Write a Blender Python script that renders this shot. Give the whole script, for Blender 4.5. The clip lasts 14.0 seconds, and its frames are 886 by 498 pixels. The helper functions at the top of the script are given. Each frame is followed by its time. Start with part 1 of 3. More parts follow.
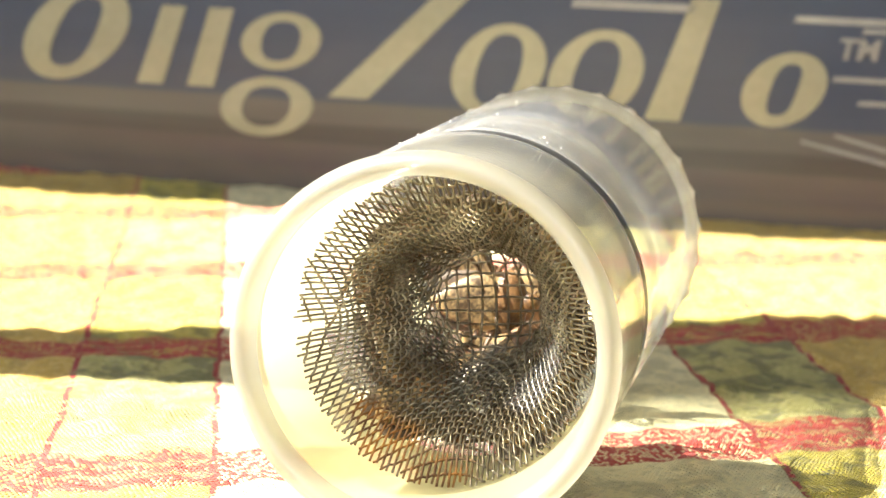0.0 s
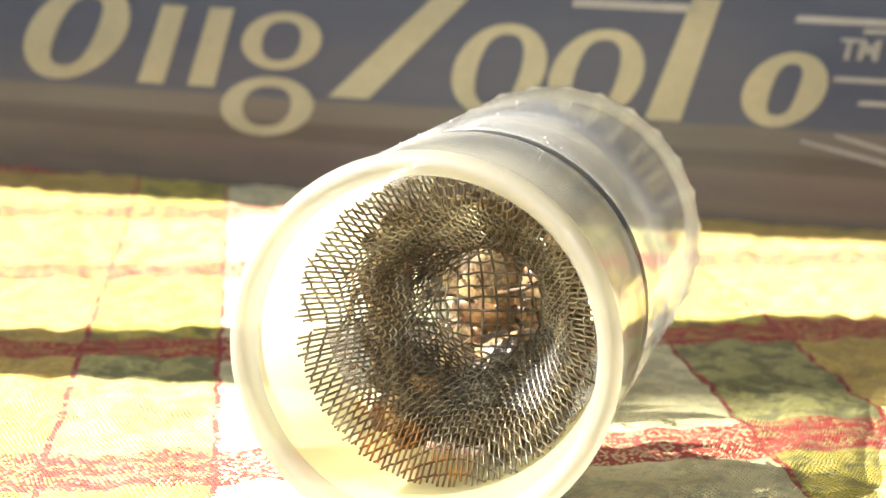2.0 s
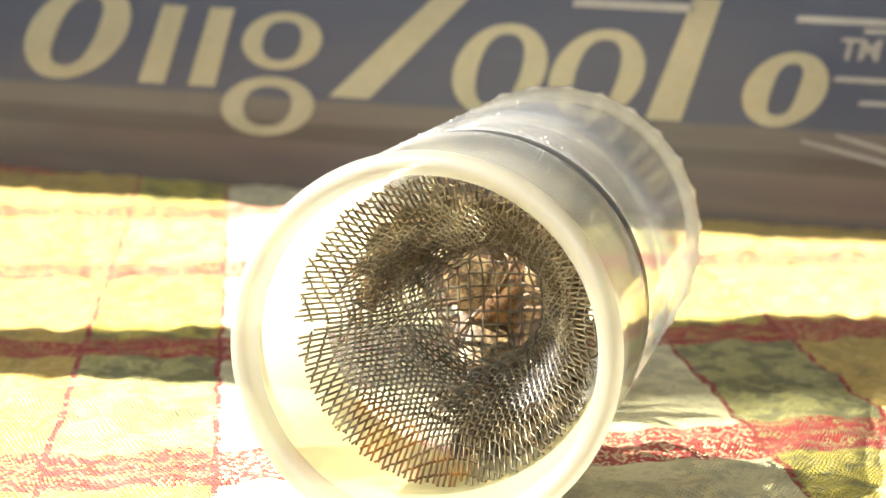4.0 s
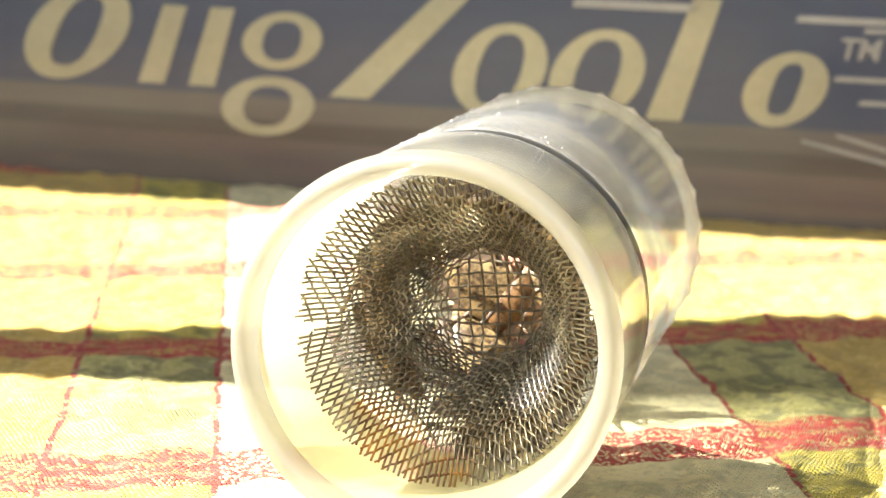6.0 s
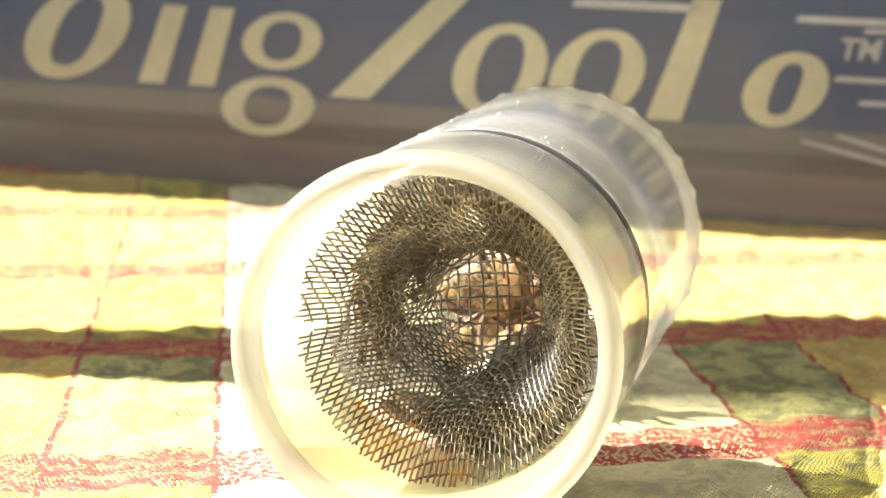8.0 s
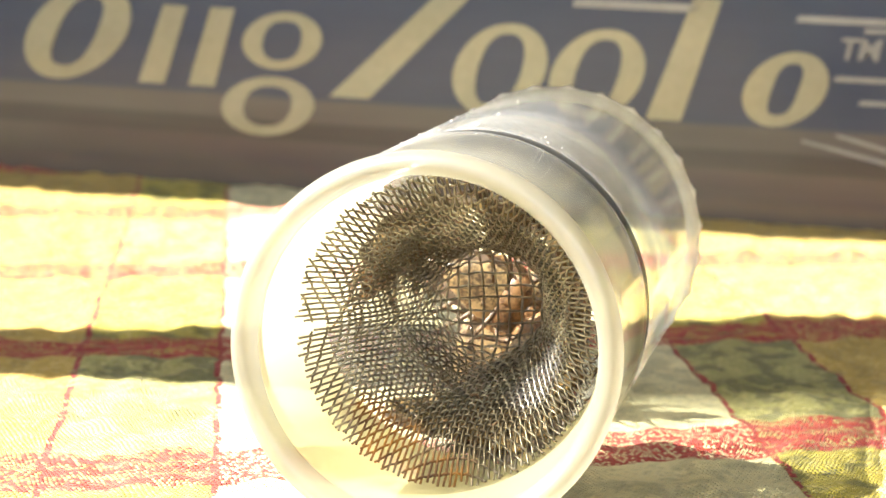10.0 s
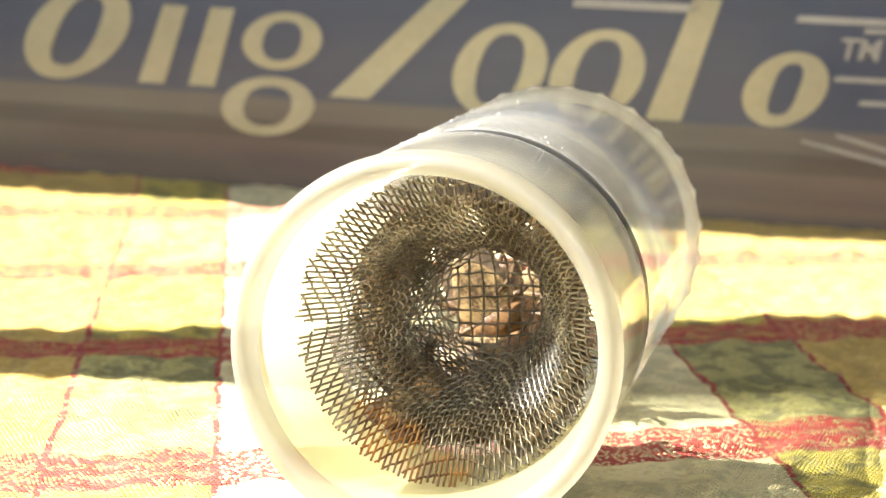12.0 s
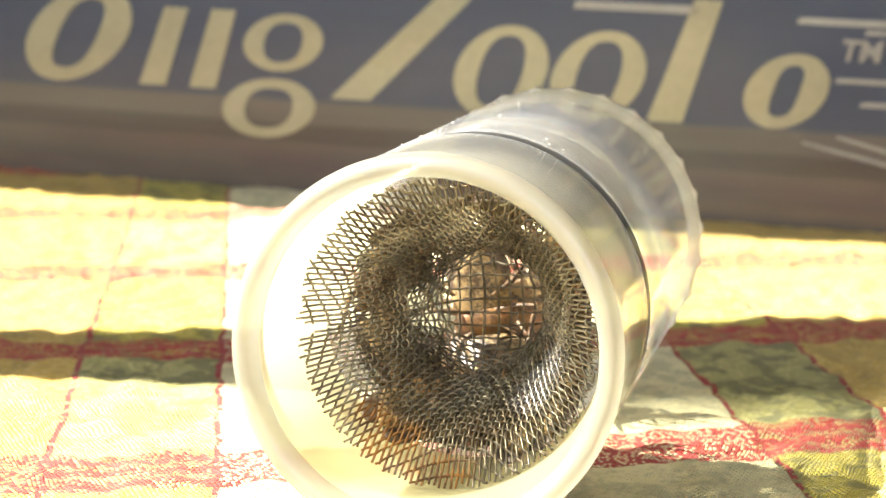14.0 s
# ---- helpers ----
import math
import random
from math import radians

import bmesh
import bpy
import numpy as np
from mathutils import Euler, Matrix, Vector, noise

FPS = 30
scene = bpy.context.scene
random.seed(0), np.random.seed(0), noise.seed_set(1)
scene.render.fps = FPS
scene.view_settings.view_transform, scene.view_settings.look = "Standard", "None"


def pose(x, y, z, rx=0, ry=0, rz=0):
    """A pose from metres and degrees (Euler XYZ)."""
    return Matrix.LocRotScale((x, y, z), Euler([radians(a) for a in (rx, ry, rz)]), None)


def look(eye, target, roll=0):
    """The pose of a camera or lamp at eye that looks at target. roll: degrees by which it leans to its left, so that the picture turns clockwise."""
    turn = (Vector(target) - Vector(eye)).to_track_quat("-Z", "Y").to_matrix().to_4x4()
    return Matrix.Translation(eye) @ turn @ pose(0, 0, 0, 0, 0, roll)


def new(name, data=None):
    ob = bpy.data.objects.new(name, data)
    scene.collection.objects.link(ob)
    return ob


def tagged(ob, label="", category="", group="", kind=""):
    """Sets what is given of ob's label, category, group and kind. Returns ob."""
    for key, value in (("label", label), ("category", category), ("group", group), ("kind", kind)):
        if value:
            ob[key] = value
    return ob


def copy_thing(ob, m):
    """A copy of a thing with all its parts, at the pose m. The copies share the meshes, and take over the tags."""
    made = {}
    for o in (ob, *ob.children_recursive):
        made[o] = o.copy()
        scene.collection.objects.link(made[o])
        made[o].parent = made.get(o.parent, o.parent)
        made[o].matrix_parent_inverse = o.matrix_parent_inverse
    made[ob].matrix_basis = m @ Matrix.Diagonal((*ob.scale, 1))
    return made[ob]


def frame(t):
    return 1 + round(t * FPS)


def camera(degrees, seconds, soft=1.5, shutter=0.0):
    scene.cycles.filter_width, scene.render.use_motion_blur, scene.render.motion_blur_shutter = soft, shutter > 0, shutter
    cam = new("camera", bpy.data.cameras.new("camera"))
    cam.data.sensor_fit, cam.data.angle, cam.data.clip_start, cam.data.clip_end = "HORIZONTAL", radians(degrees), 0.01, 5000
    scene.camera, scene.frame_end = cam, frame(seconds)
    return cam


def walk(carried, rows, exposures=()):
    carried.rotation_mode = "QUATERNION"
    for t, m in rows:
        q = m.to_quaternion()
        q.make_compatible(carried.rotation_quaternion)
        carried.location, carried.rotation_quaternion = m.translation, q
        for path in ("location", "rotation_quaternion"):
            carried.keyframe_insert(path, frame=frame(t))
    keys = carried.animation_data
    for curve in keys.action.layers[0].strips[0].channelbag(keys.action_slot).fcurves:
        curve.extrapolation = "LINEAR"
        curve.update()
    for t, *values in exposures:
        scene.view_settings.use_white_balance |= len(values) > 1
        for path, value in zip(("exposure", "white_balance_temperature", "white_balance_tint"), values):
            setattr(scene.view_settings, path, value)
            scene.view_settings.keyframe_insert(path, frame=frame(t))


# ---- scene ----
# ---- camera and its path ----
cam = camera(22.178, 14.0, soft=1.5)
cam.data.dof.use_dof = True
cam.data.dof.focus_distance = 0.300
cam.data.dof.aperture_fstop = 46.0
EYE_Z = 0.0827


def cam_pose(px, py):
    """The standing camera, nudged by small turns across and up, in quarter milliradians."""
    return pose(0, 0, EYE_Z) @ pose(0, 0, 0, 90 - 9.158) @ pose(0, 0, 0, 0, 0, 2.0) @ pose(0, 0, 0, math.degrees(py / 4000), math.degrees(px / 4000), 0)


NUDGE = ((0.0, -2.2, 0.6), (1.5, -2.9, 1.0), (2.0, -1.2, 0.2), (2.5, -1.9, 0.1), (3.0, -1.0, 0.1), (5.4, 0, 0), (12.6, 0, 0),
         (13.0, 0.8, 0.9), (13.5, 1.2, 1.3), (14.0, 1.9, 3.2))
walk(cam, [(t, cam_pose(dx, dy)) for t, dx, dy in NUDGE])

# ---- world, sun and an added fill lamp ----
SUN_EL, SUN_AZ = 44.5, 15.0            # light comes from the window side and runs along +x
world = bpy.data.worlds.new("daylight")
scene.world = world
world.use_nodes = True
wn = world.node_tree.nodes
sky = wn.new("ShaderNodeTexSky")
sky.sky_type = "NISHITA"
sky.sun_disc = False
sky.sun_elevation = radians(SUN_EL)
sky.sun_rotation = radians(270 - SUN_AZ)
world.node_tree.links.new(sky.outputs[0], wn["Background"].inputs[0])
wn["Background"].inputs[1].default_value = 0.06
scene.view_settings.exposure = 2.75

sun = new("sun", bpy.data.lights.new("sun", "SUN"))
sun.data.energy = 5.3
sun.data.angle = radians(0.35)
sun.data.color = (1.0, 0.95, 0.89)
sun.matrix_world = look((-math.cos(radians(SUN_AZ)), -math.sin(radians(SUN_AZ)), math.tan(radians(SUN_EL))), (0, 0, 0))

# fill lamp behind the viewer, added to brighten what the sun misses
fill_light = new("fill_lamp", bpy.data.lights.new("fill_lamp", "AREA"))
fill_light.data.shape = "RECTANGLE"
fill_light.data.size, fill_light.data.size_y = 1.5, 1.1
fill_light.data.energy = 2.8
fill_light.data.color = (0.93, 0.95, 1.0)
fill_light.matrix_world = look((0.6, -1.38, 0.75), (0.6, 0.4, 0.55))


# ---- node helpers ----
class Nodes:
    def __init__(self, name):
        self.m = bpy.data.materials.new(name)
        self.m.use_nodes = True
        self.t = self.m.node_tree
        self.bsdf = self.t.nodes["Principled BSDF"]
        self.out = self.t.nodes["Material Output"]

    def put(self, sock, v):
        if hasattr(v, "is_linked"):
            self.t.links.new(v, sock)
        else:
            sock.default_value = v

    def node(self, kind, **inputs):
        n = self.t.nodes.new(kind)
        for k, v in inputs.items():
            self.put(n.inputs[k.replace("_", " ")], v)
        return n

    def math(self, op, a, b=0.0, c=0.0, clamp=False):
        n = self.t.nodes.new("ShaderNodeMath")
        n.operation = op
        n.use_clamp = clamp
        for s, v in zip(n.inputs, (a, b, c)):
            self.put(s, v)
        return n.outputs[0]

    def coord(self, scale=(1, 1, 1), turn=(0, 0, 0)):
        tc = self.t.nodes.new("ShaderNodeTexCoord")
        mp = self.t.nodes.new("ShaderNodeMapping")
        mp.inputs["Scale"].default_value = scale
        mp.inputs["Rotation"].default_value = turn
        self.t.links.new(tc.outputs["Object"], mp.inputs["Vector"])
        return mp.outputs[0]

    def noise(self, vec, scale, detail=4.0, rough=0.55):
        n = self.node("ShaderNodeTexNoise", Vector=vec, Scale=scale, Detail=detail, Roughness=rough)
        return n.outputs["Fac"]

    def ramp(self, fac, stops):
        n = self.t.nodes.new("ShaderNodeValToRGB")
        e = n.color_ramp.elements
        while len(e) < len(stops):
            e.new(0.5)
        for el, (p, c) in zip(e, stops):
            el.position = p
            el.color = (*c, 1) if len(c) == 3 else c
        self.put(n.inputs[0], fac)
        return n.outputs[0]

    def step(self, x, lo, hi):
        n = self.t.nodes.new("ShaderNodeMapRange")
        n.interpolation_type = "SMOOTHSTEP"
        n.inputs["From Min"].default_value = lo
        n.inputs["From Max"].default_value = hi
        self.put(n.inputs["Value"], x)
        return n.outputs[0]

    def mix(self, fac, a, b, mode="MIX"):
        n = self.t.nodes.new("ShaderNodeMix")
        n.data_type = "RGBA"
        n.blend_type = mode
        self.put(n.inputs[0], fac)
        for s, v in ((n.inputs[6], a), (n.inputs[7], b)):
            self.put(s, (*v, 1) if isinstance(v, tuple) and len(v) == 3 else v)
        return n.outputs[2]

    def shader(self, fac, a, b):
        n = self.t.nodes.new("ShaderNodeMixShader")
        self.put(n.inputs[0], fac)
        self.t.links.new(a, n.inputs[1])
        self.t.links.new(b, n.inputs[2])
        return n.outputs[0]

    def bump(self, height, strength, distance):
        n = self.node("ShaderNodeBump", Height=height, Strength=strength, Distance=distance)
        return n.outputs[0]

    def finish(self, color=None, rough=None, normal=None, metal=None):
        b = self.bsdf
        for k, v in (("Base Color", color), ("Roughness", rough), ("Normal", normal), ("Metallic", metal)):
            if v is not None:
                self.put(b.inputs[k], (*v, 1) if isinstance(v, tuple) and len(v) == 3 else v)
        return self.m


# ---- materials ----
def make_cloth():
    """Woven plaid: red bands and thin red lines between cream, sage and ochre fields."""
    n = Nodes("woven_plaid_cloth")
    vec = n.coord((1, 1, 1), (0, 0, radians(-5.3)))
    wob = n.node("ShaderNodeTexNoise", Vector=vec, Scale=90.0, Detail=2.0)
    wob2 = n.node("ShaderNodeTexNoise", Vector=vec, Scale=900.0, Detail=2.0)
    off = n.node("ShaderNodeVectorMath")
    off.operation = "MULTIPLY_ADD"
    n.put(off.inputs[0], wob.outputs["Color"])
    off.inputs[1].default_value = (0.003, 0.005, 0)
    n.put(off.inputs[2], vec)
    off2 = n.node("ShaderNodeVectorMath")
    off2.operation = "MULTIPLY_ADD"
    n.put(off2.inputs[0], wob2.outputs["Color"])
    off2.inputs[1].default_value = (0.0002, 0.0002, 0)
    n.put(off2.inputs[2], off.outputs[0])
    sep = n.node("ShaderNodeSeparateXYZ", Vector=off2.outputs[0])
    u = n.math("SUBTRACT", sep.outputs[0], 0.0022)
    v = n.math("SUBTRACT", n.math("SUBTRACT", sep.outputs[1], 0.0038), n.math("MULTIPLY", u, 0.205))
    # single stitches, 0.7 mm long and 0.75 mm high, laid in offset rows
    sv = n.math("DIVIDE", v, 0.00075)
    row = n.math("FLOOR", sv)
    su = n.math("ADD", n.math("DIVIDE", u, 0.0007), n.math("MULTIPLY", row, 0.37))
    cell = n.node("ShaderNodeCombineXYZ", X=n.math("FLOOR", su), Y=row)
    rnd = n.node("ShaderNodeTexWhiteNoise", Vector=cell.outputs[0])
    w = rnd.outputs["Value"]
    dome = n.math("MULTIPLY", n.math("SINE", n.math("MULTIPLY", n.math("FRACT", su), math.pi)), n.math("SINE", n.math("MULTIPLY", n.math("FRACT", sv), math.pi)))
    # columns: period 108.6 mm, a narrow sage stripe 25 mm wide between two thin red lines
    pu = n.math("FLOORED_MODULO", n.math("ADD", u, 0.028), 0.1086)
    narrow = n.math("LESS_THAN", pu, 0.025)
    d1 = n.math("ABSOLUTE", n.math("SUBTRACT", pu, 0.0006))
    d2 = n.math("ABSOLUTE", n.math("SUBTRACT", pu, 0.025))
    line = n.math("LESS_THAN", n.math("MINIMUM", d1, d2), 0.0005)
    wide_id = n.math("FLOORED_MODULO", n.math("FLOOR", n.math("DIVIDE", n.math("ADD", u, 0.028), 0.1086)), 2.0)
    # rows: period 85 mm, red band 18 mm high
    rows = n.math("SUBTRACT", v, 0.3095)
    pv = n.math("FLOORED_MODULO", rows, 0.085)
    band = n.math("LESS_THAN", pv, 0.0200)
    row_id = n.math("FLOORED_MODULO", n.math("FLOOR", n.math("DIVIDE", rows, 0.085)), 2.0)
    cream, ochre, sage, olive = (0.76, 0.68, 0.37), (0.54, 0.36, 0.06), (0.38, 0.345, 0.10), (0.48, 0.39, 0.045)
    field = n.mix(narrow, n.mix(wide_id, cream, ochre), n.mix(row_id, sage, olive))
    weave = n.noise(n.coord((260, 1100, 300), (0, 0, radians(-5.3))), 1.0, 3.0)
    tuft = n.noise(n.coord((190, 150, 300), (0, 0, radians(-5.3))), 1.0, 2.0)
    field = n.mix(n.math("MULTIPLY", n.step(w, 0.55, 1.0), 0.30), field, (0.80, 0.66, 0.30))
    field = n.mix(n.math("MULTIPLY", n.step(w, 0.38, 0.0), 0.35), field, n.mix(0.6, field, (0.06, 0.06, 0.02)))
    field = n.mix(n.math("MULTIPLY", n.step(tuft, 0.47, 0.60), n.math("ADD", 0.40, n.math("MULTIPLY", narrow, 0.5))), field, n.mix(0.65, field, (0.08, 0.085, 0.03)))
    red = n.mix(n.step(weave, 0.40, 0.75), (0.33, 0.026, 0.012), (0.52, 0.085, 0.042))
    floats = n.math("ADD", n.math("MULTIPLY", w, 0.8), n.math("ADD", 0.20, n.math("MULTIPLY", tuft, 0.22)))
    # in the coloured stripes the red runs in three wavy threads between tufts
    wave = n.math("SINE", n.math("ADD", n.math("MULTIPLY", pv, 2 * math.pi / 0.0062), n.math("MULTIPLY", tuft, 3.0)))
    tufted = n.math("ADD", n.math("MULTIPLY", wave, 0.22), n.math("ADD", 0.40, n.math("MULTIPLY", w, 0.6)))
    floats = n.math("ADD", n.math("MULTIPLY", floats, n.math("SUBTRACT", 1.0, narrow)), n.math("MULTIPLY", tufted, narrow))
    col = n.mix(n.math("MULTIPLY", band, n.math("MAXIMUM", n.math("LESS_THAN", floats, 0.74), n.math("LESS_THAN", dome, 0.30))), field, red)
    col = n.mix(n.math("MULTIPLY", line, n.math("LESS_THAN", w, 0.85)), col, (0.32, 0.034, 0.018))
    h = n.math("ADD", n.math("MULTIPLY", dome, 0.42), n.math("ADD", n.math("MULTIPLY", weave, 0.4), n.math("MULTIPLY", tuft, 0.6)))
    n.bsdf.inputs["Sheen Weight"].default_value = 0.15
    n.bsdf.inputs["Specular IOR Level"].default_value = 0.12
    return n.finish(col, 0.92, n.bump(h, 1.0, 0.0011))


def make_frost(name, clear, tint, rough, haze=0.0, onward=0.62, gloss=0.90):
    """Moulded plastic: a share passes light straight, the rest scatters, with a sheen on top."""
    n = Nodes(name)
    vec = n.coord()
    smear = n.noise(n.coord((30, 30, 9)), 1.0, 3.0, 0.6)
    streak = n.noise(n.coord((160, 160, 24), (0.5, 0.3, 0)), 1.0, 4.0, 0.6)
    h = n.bump(n.noise(vec, 260.0, 3.0), 0.08, 0.0006)
    tr = n.node("ShaderNodeBsdfTransparent", Color=(*[0.5 + 0.5 * c for c in tint], 1))
    df = n.node("ShaderNodeBsdfDiffuse", Color=(*tint, 1), Normal=h)
    tl = n.node("ShaderNodeBsdfTranslucent", Color=(*tint, 1), Normal=h)
    scat = n.shader(onward, df.outputs[0], tl.outputs[0])
    share = n.math("ADD", 1.0 - clear, n.math("MULTIPLY", n.step(n.math("ADD", n.math("MULTIPLY", smear, 0.6), n.math("MULTIPLY", streak, 0.4)), 0.42, 0.66), haze), clamp=True)
    base = n.shader(share, tr.outputs[0], scat)
    gl = n.node("ShaderNodeBsdfGlossy", Color=(1, 1, 1, 1), Roughness=rough, Normal=h)
    lw = n.node("ShaderNodeLayerWeight", Blend=0.5, Normal=h)
    sheen = n.math("ADD", 0.04, n.math("MULTIPLY", n.math("POWER", lw.outputs["Facing"], 2.6), gloss))
    n.t.links.new(n.shader(sheen, base, gl.outputs[0]), n.out.inputs[0])
    return n.m


def make_wire():
    n = Nodes("steel_wire")
    vec = n.coord()
    a = n.noise(vec, 260.0, 3.0)
    tarn = n.noise(vec, 90.0, 3.0)
    col = n.mix(n.step(a, 0.35, 0.7), (0.13, 0.112, 0.076), (0.30, 0.27, 0.20))
    col = n.mix(n.math("MULTIPLY", n.step(tarn, 0.42, 0.64), 0.7), col, (0.085, 0.062, 0.036))
    # painted highlight: paler, more metallic wires where the sun strikes the cup
    lit_spot = n.node("ShaderNodeVectorMath")
    lit_spot.operation = "DISTANCE"
    n.put(lit_spot.inputs[0], vec)
    lit_spot.inputs[1].default_value = (-0.0125, -0.0095, 0.0270)
    painted_shine = n.math("SUBTRACT", 1.0, n.step(n.math("ADD", lit_spot.outputs["Value"], n.math("MULTIPLY", tarn, 0.006)), 0.006, 0.0108))
    col = n.mix(n.math("MULTIPLY", painted_shine, 0.85), col, (0.56, 0.54, 0.55))
    # rust in a few blotches near the cut edge and on one side
    rust = None
    for x, y, z, r in ((0.0080, -0.0165, 0.0185, 0.0062), (0.0110, -0.0145, 0.0195, 0.0058), (0.0005, -0.0199, 0.0160, 0.0060), (0.0165, 0.0050, 0.024, 0.0016), (0.0022, 0.0045, 0.0465, 0.0012)):
        dd = n.node("ShaderNodeVectorMath")
        dd.operation = "DISTANCE"
        n.put(dd.inputs[0], vec)
        dd.inputs[1].default_value = (x, y, z)
        m = n.math("SUBTRACT", 1.0, n.step(n.math("ADD", dd.outputs["Value"], n.math("MULTIPLY", a, 0.004)), r * 0.4 + 0.002, r + 0.002))
        rust = m if rust is None else n.math("MAXIMUM", rust, m)
    col = n.mix(rust, col, n.mix(n.step(a, 0.35, 0.65), (0.19, 0.080, 0.006), (0.06, 0.022, 0.003)))
    metal = n.math("SUBTRACT", n.math("ADD", 0.62, n.math("MULTIPLY", painted_shine, 0.3)), n.math("MULTIPLY", rust, 0.55))
    rough = n.math("ADD", 0.30, n.math("MULTIPLY", rust, 0.4))
    return n.finish(col, rough, n.bump(a, 0.3, 0.0001), metal)


def make_carton():
    """Glossy printed card: slate blue above, a paler strip, brown picture below."""
    n = Nodes("printed_carton")
    vec = n.coord()
    sep = n.node("ShaderNodeSeparateXYZ", Vector=vec)
    z = n.math("ADD", sep.outputs[2], n.math("MULTIPLY", n.math("SUBTRACT", n.noise(n.coord((9, 9, 40)), 1.0, 3.0), 0.5), 0.004))
    streak = n.noise(n.coord((12, 12, 220)), 1.0, 4.0, 0.6)
    cloud = n.noise(n.coord((22, 22, 60)), 1.0, 3.0)
    slate = n.mix(streak, (0.014, 0.024, 0.052), (0.023, 0.036, 0.070))
    pale = n.mix(streak, (0.052, 0.050, 0.048), (0.076, 0.073, 0.068))
    brown = n.mix(n.math("MULTIPLY", cloud, streak), (0.040, 0.035, 0.038), (0.105, 0.083, 0.076))
    tan = n.mix(cloud, (0.075, 0.056, 0.040), (0.14, 0.105, 0.074))
    dusk = n.mix(streak, (0.020, 0.020, 0.026), (0.040, 0.036, 0.038))
    low = n.mix(n.step(z, 0.0005, 0.0055), tan, brown)
    low = n.mix(n.step(z, 0.0110, 0.0125), low, dusk)
    low = n.mix(n.step(z, 0.0160, 0.0180), low, pale)
    col = n.mix(n.step(z, 0.0225, 0.0245), low, slate)
    n.bsdf.inputs["Coat Weight"].default_value = 0.31
    n.bsdf.inputs["Coat IOR"].default_value = 1.5
    n.bsdf.inputs["Coat Roughness"].default_value = 0.10
    return n.finish(col, 0.35, n.bump(cloud, 0.05, 0.001))


def make_plain(name, c1, c2, scale, rough, bump=0.15, dist=0.001, metal=0.0, edge=0.15):
    n = Nodes(name)
    vec = n.coord()
    a = n.noise(vec, scale, 5.0)
    b = n.noise(vec, scale * 7.3, 3.0)
    f = n.math("ADD", n.math("MULTIPLY", a, 0.6), n.math("MULTIPLY", b, 0.4))
    return n.finish(n.mix(n.step(f, 0.5 - edge, 0.5 + edge), c1, c2), rough, n.bump(b, bump, dist), metal)


M_CLOTH = make_cloth()
M_LIP = make_frost("frosted_white_plastic", 0.58, (0.48, 0.472, 0.40), 0.32, 0.0, 0.62, 0.12)
M_INNER = make_frost("cream_inside_plastic", 0.38, (0.66, 0.63, 0.43), 0.30, 0.0, 0.80, 0.10)
M_COLLAR = make_frost("milky_plastic", 0.82, (0.78, 0.79, 0.75), 0.11, 0.08, 0.45, 0.55)
M_BODY = make_frost("clear_scuffed_plastic", 0.90, (0.92, 0.94, 0.92), 0.10, 0.10, 0.58, 0.60)
M_RIM = make_frost("cloudy_plastic", 0.35, (0.78, 0.77, 0.70), 0.12, 0.2)
M_SEAL = make_frost("dark_seam", 0.74, (0.05, 0.05, 0.045), 0.30, 0.20, 0.5, 0.15)
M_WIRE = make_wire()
M_CARTON = make_carton()
M_PRINT = make_plain("tan_print", (0.185, 0.178, 0.116), (0.22, 0.212, 0.142), 60, 0.4, 0.03)
M_PRINT2 = make_plain("grey_print", (0.17, 0.172, 0.168), (0.205, 0.208, 0.202), 60, 0.4, 0.03)
for printed in (M_PRINT, M_PRINT2):
    printed.node_tree.nodes["Principled BSDF"].inputs["Coat Weight"].default_value = 1.0
    printed.node_tree.nodes["Principled BSDF"].inputs["Coat IOR"].default_value = 1.5
    printed.node_tree.nodes["Principled BSDF"].inputs["Coat Roughness"].default_value = 0.10
M_BROWN = make_plain("mottled_brown_shell", (0.040, 0.018, 0.007), (0.27, 0.14, 0.050), 420, 0.42, 0.4, 0.0002)
M_BELLY = make_plain("mottled_tan_underside", (0.040, 0.022, 0.009), (0.36, 0.245, 0.11), 300, 0.42, 0.3, 0.0002, 0.0, 0.10)
M_LEG = make_plain("brown_banded_leg", (0.035, 0.018, 0.009), (0.22, 0.13, 0.06), 500, 0.5, 0.2, 0.0001)
M_WING = make_plain("dusky_wing", (0.07, 0.05, 0.035), (0.17, 0.12, 0.08), 500, 0.35, 0.2, 0.0001)
M_WALL = make_plain("painted_wall", (0.36, 0.33, 0.27), (0.42, 0.39, 0.32), 3.0, 0.85, 0.1, 0.002)
M_CEIL = make_plain("dull_ceiling", (0.36, 0.35, 0.32), (0.42, 0.41, 0.38), 2.0, 0.9, 0.1, 0.002)
M_FLOOR = make_plain("dull_wood_floor", (0.20, 0.13, 0.075), (0.30, 0.20, 0.12), 6.0, 0.5, 0.15, 0.002)
M_WOODWHITE = make_plain("white_window_paint", (0.74, 0.73, 0.69), (0.80, 0.79, 0.75), 20.0, 0.5, 0.05, 0.001)
M_DUST_GLINT = make_plain("pale_dust_and_glint", (0.66, 0.64, 0.58), (0.82, 0.80, 0.74), 900, 0.8)
M_TABLE = make_plain("brown_table_wood", (0.16, 0.09, 0.045), (0.26, 0.15, 0.08), 9.0, 0.4, 0.1, 0.001)


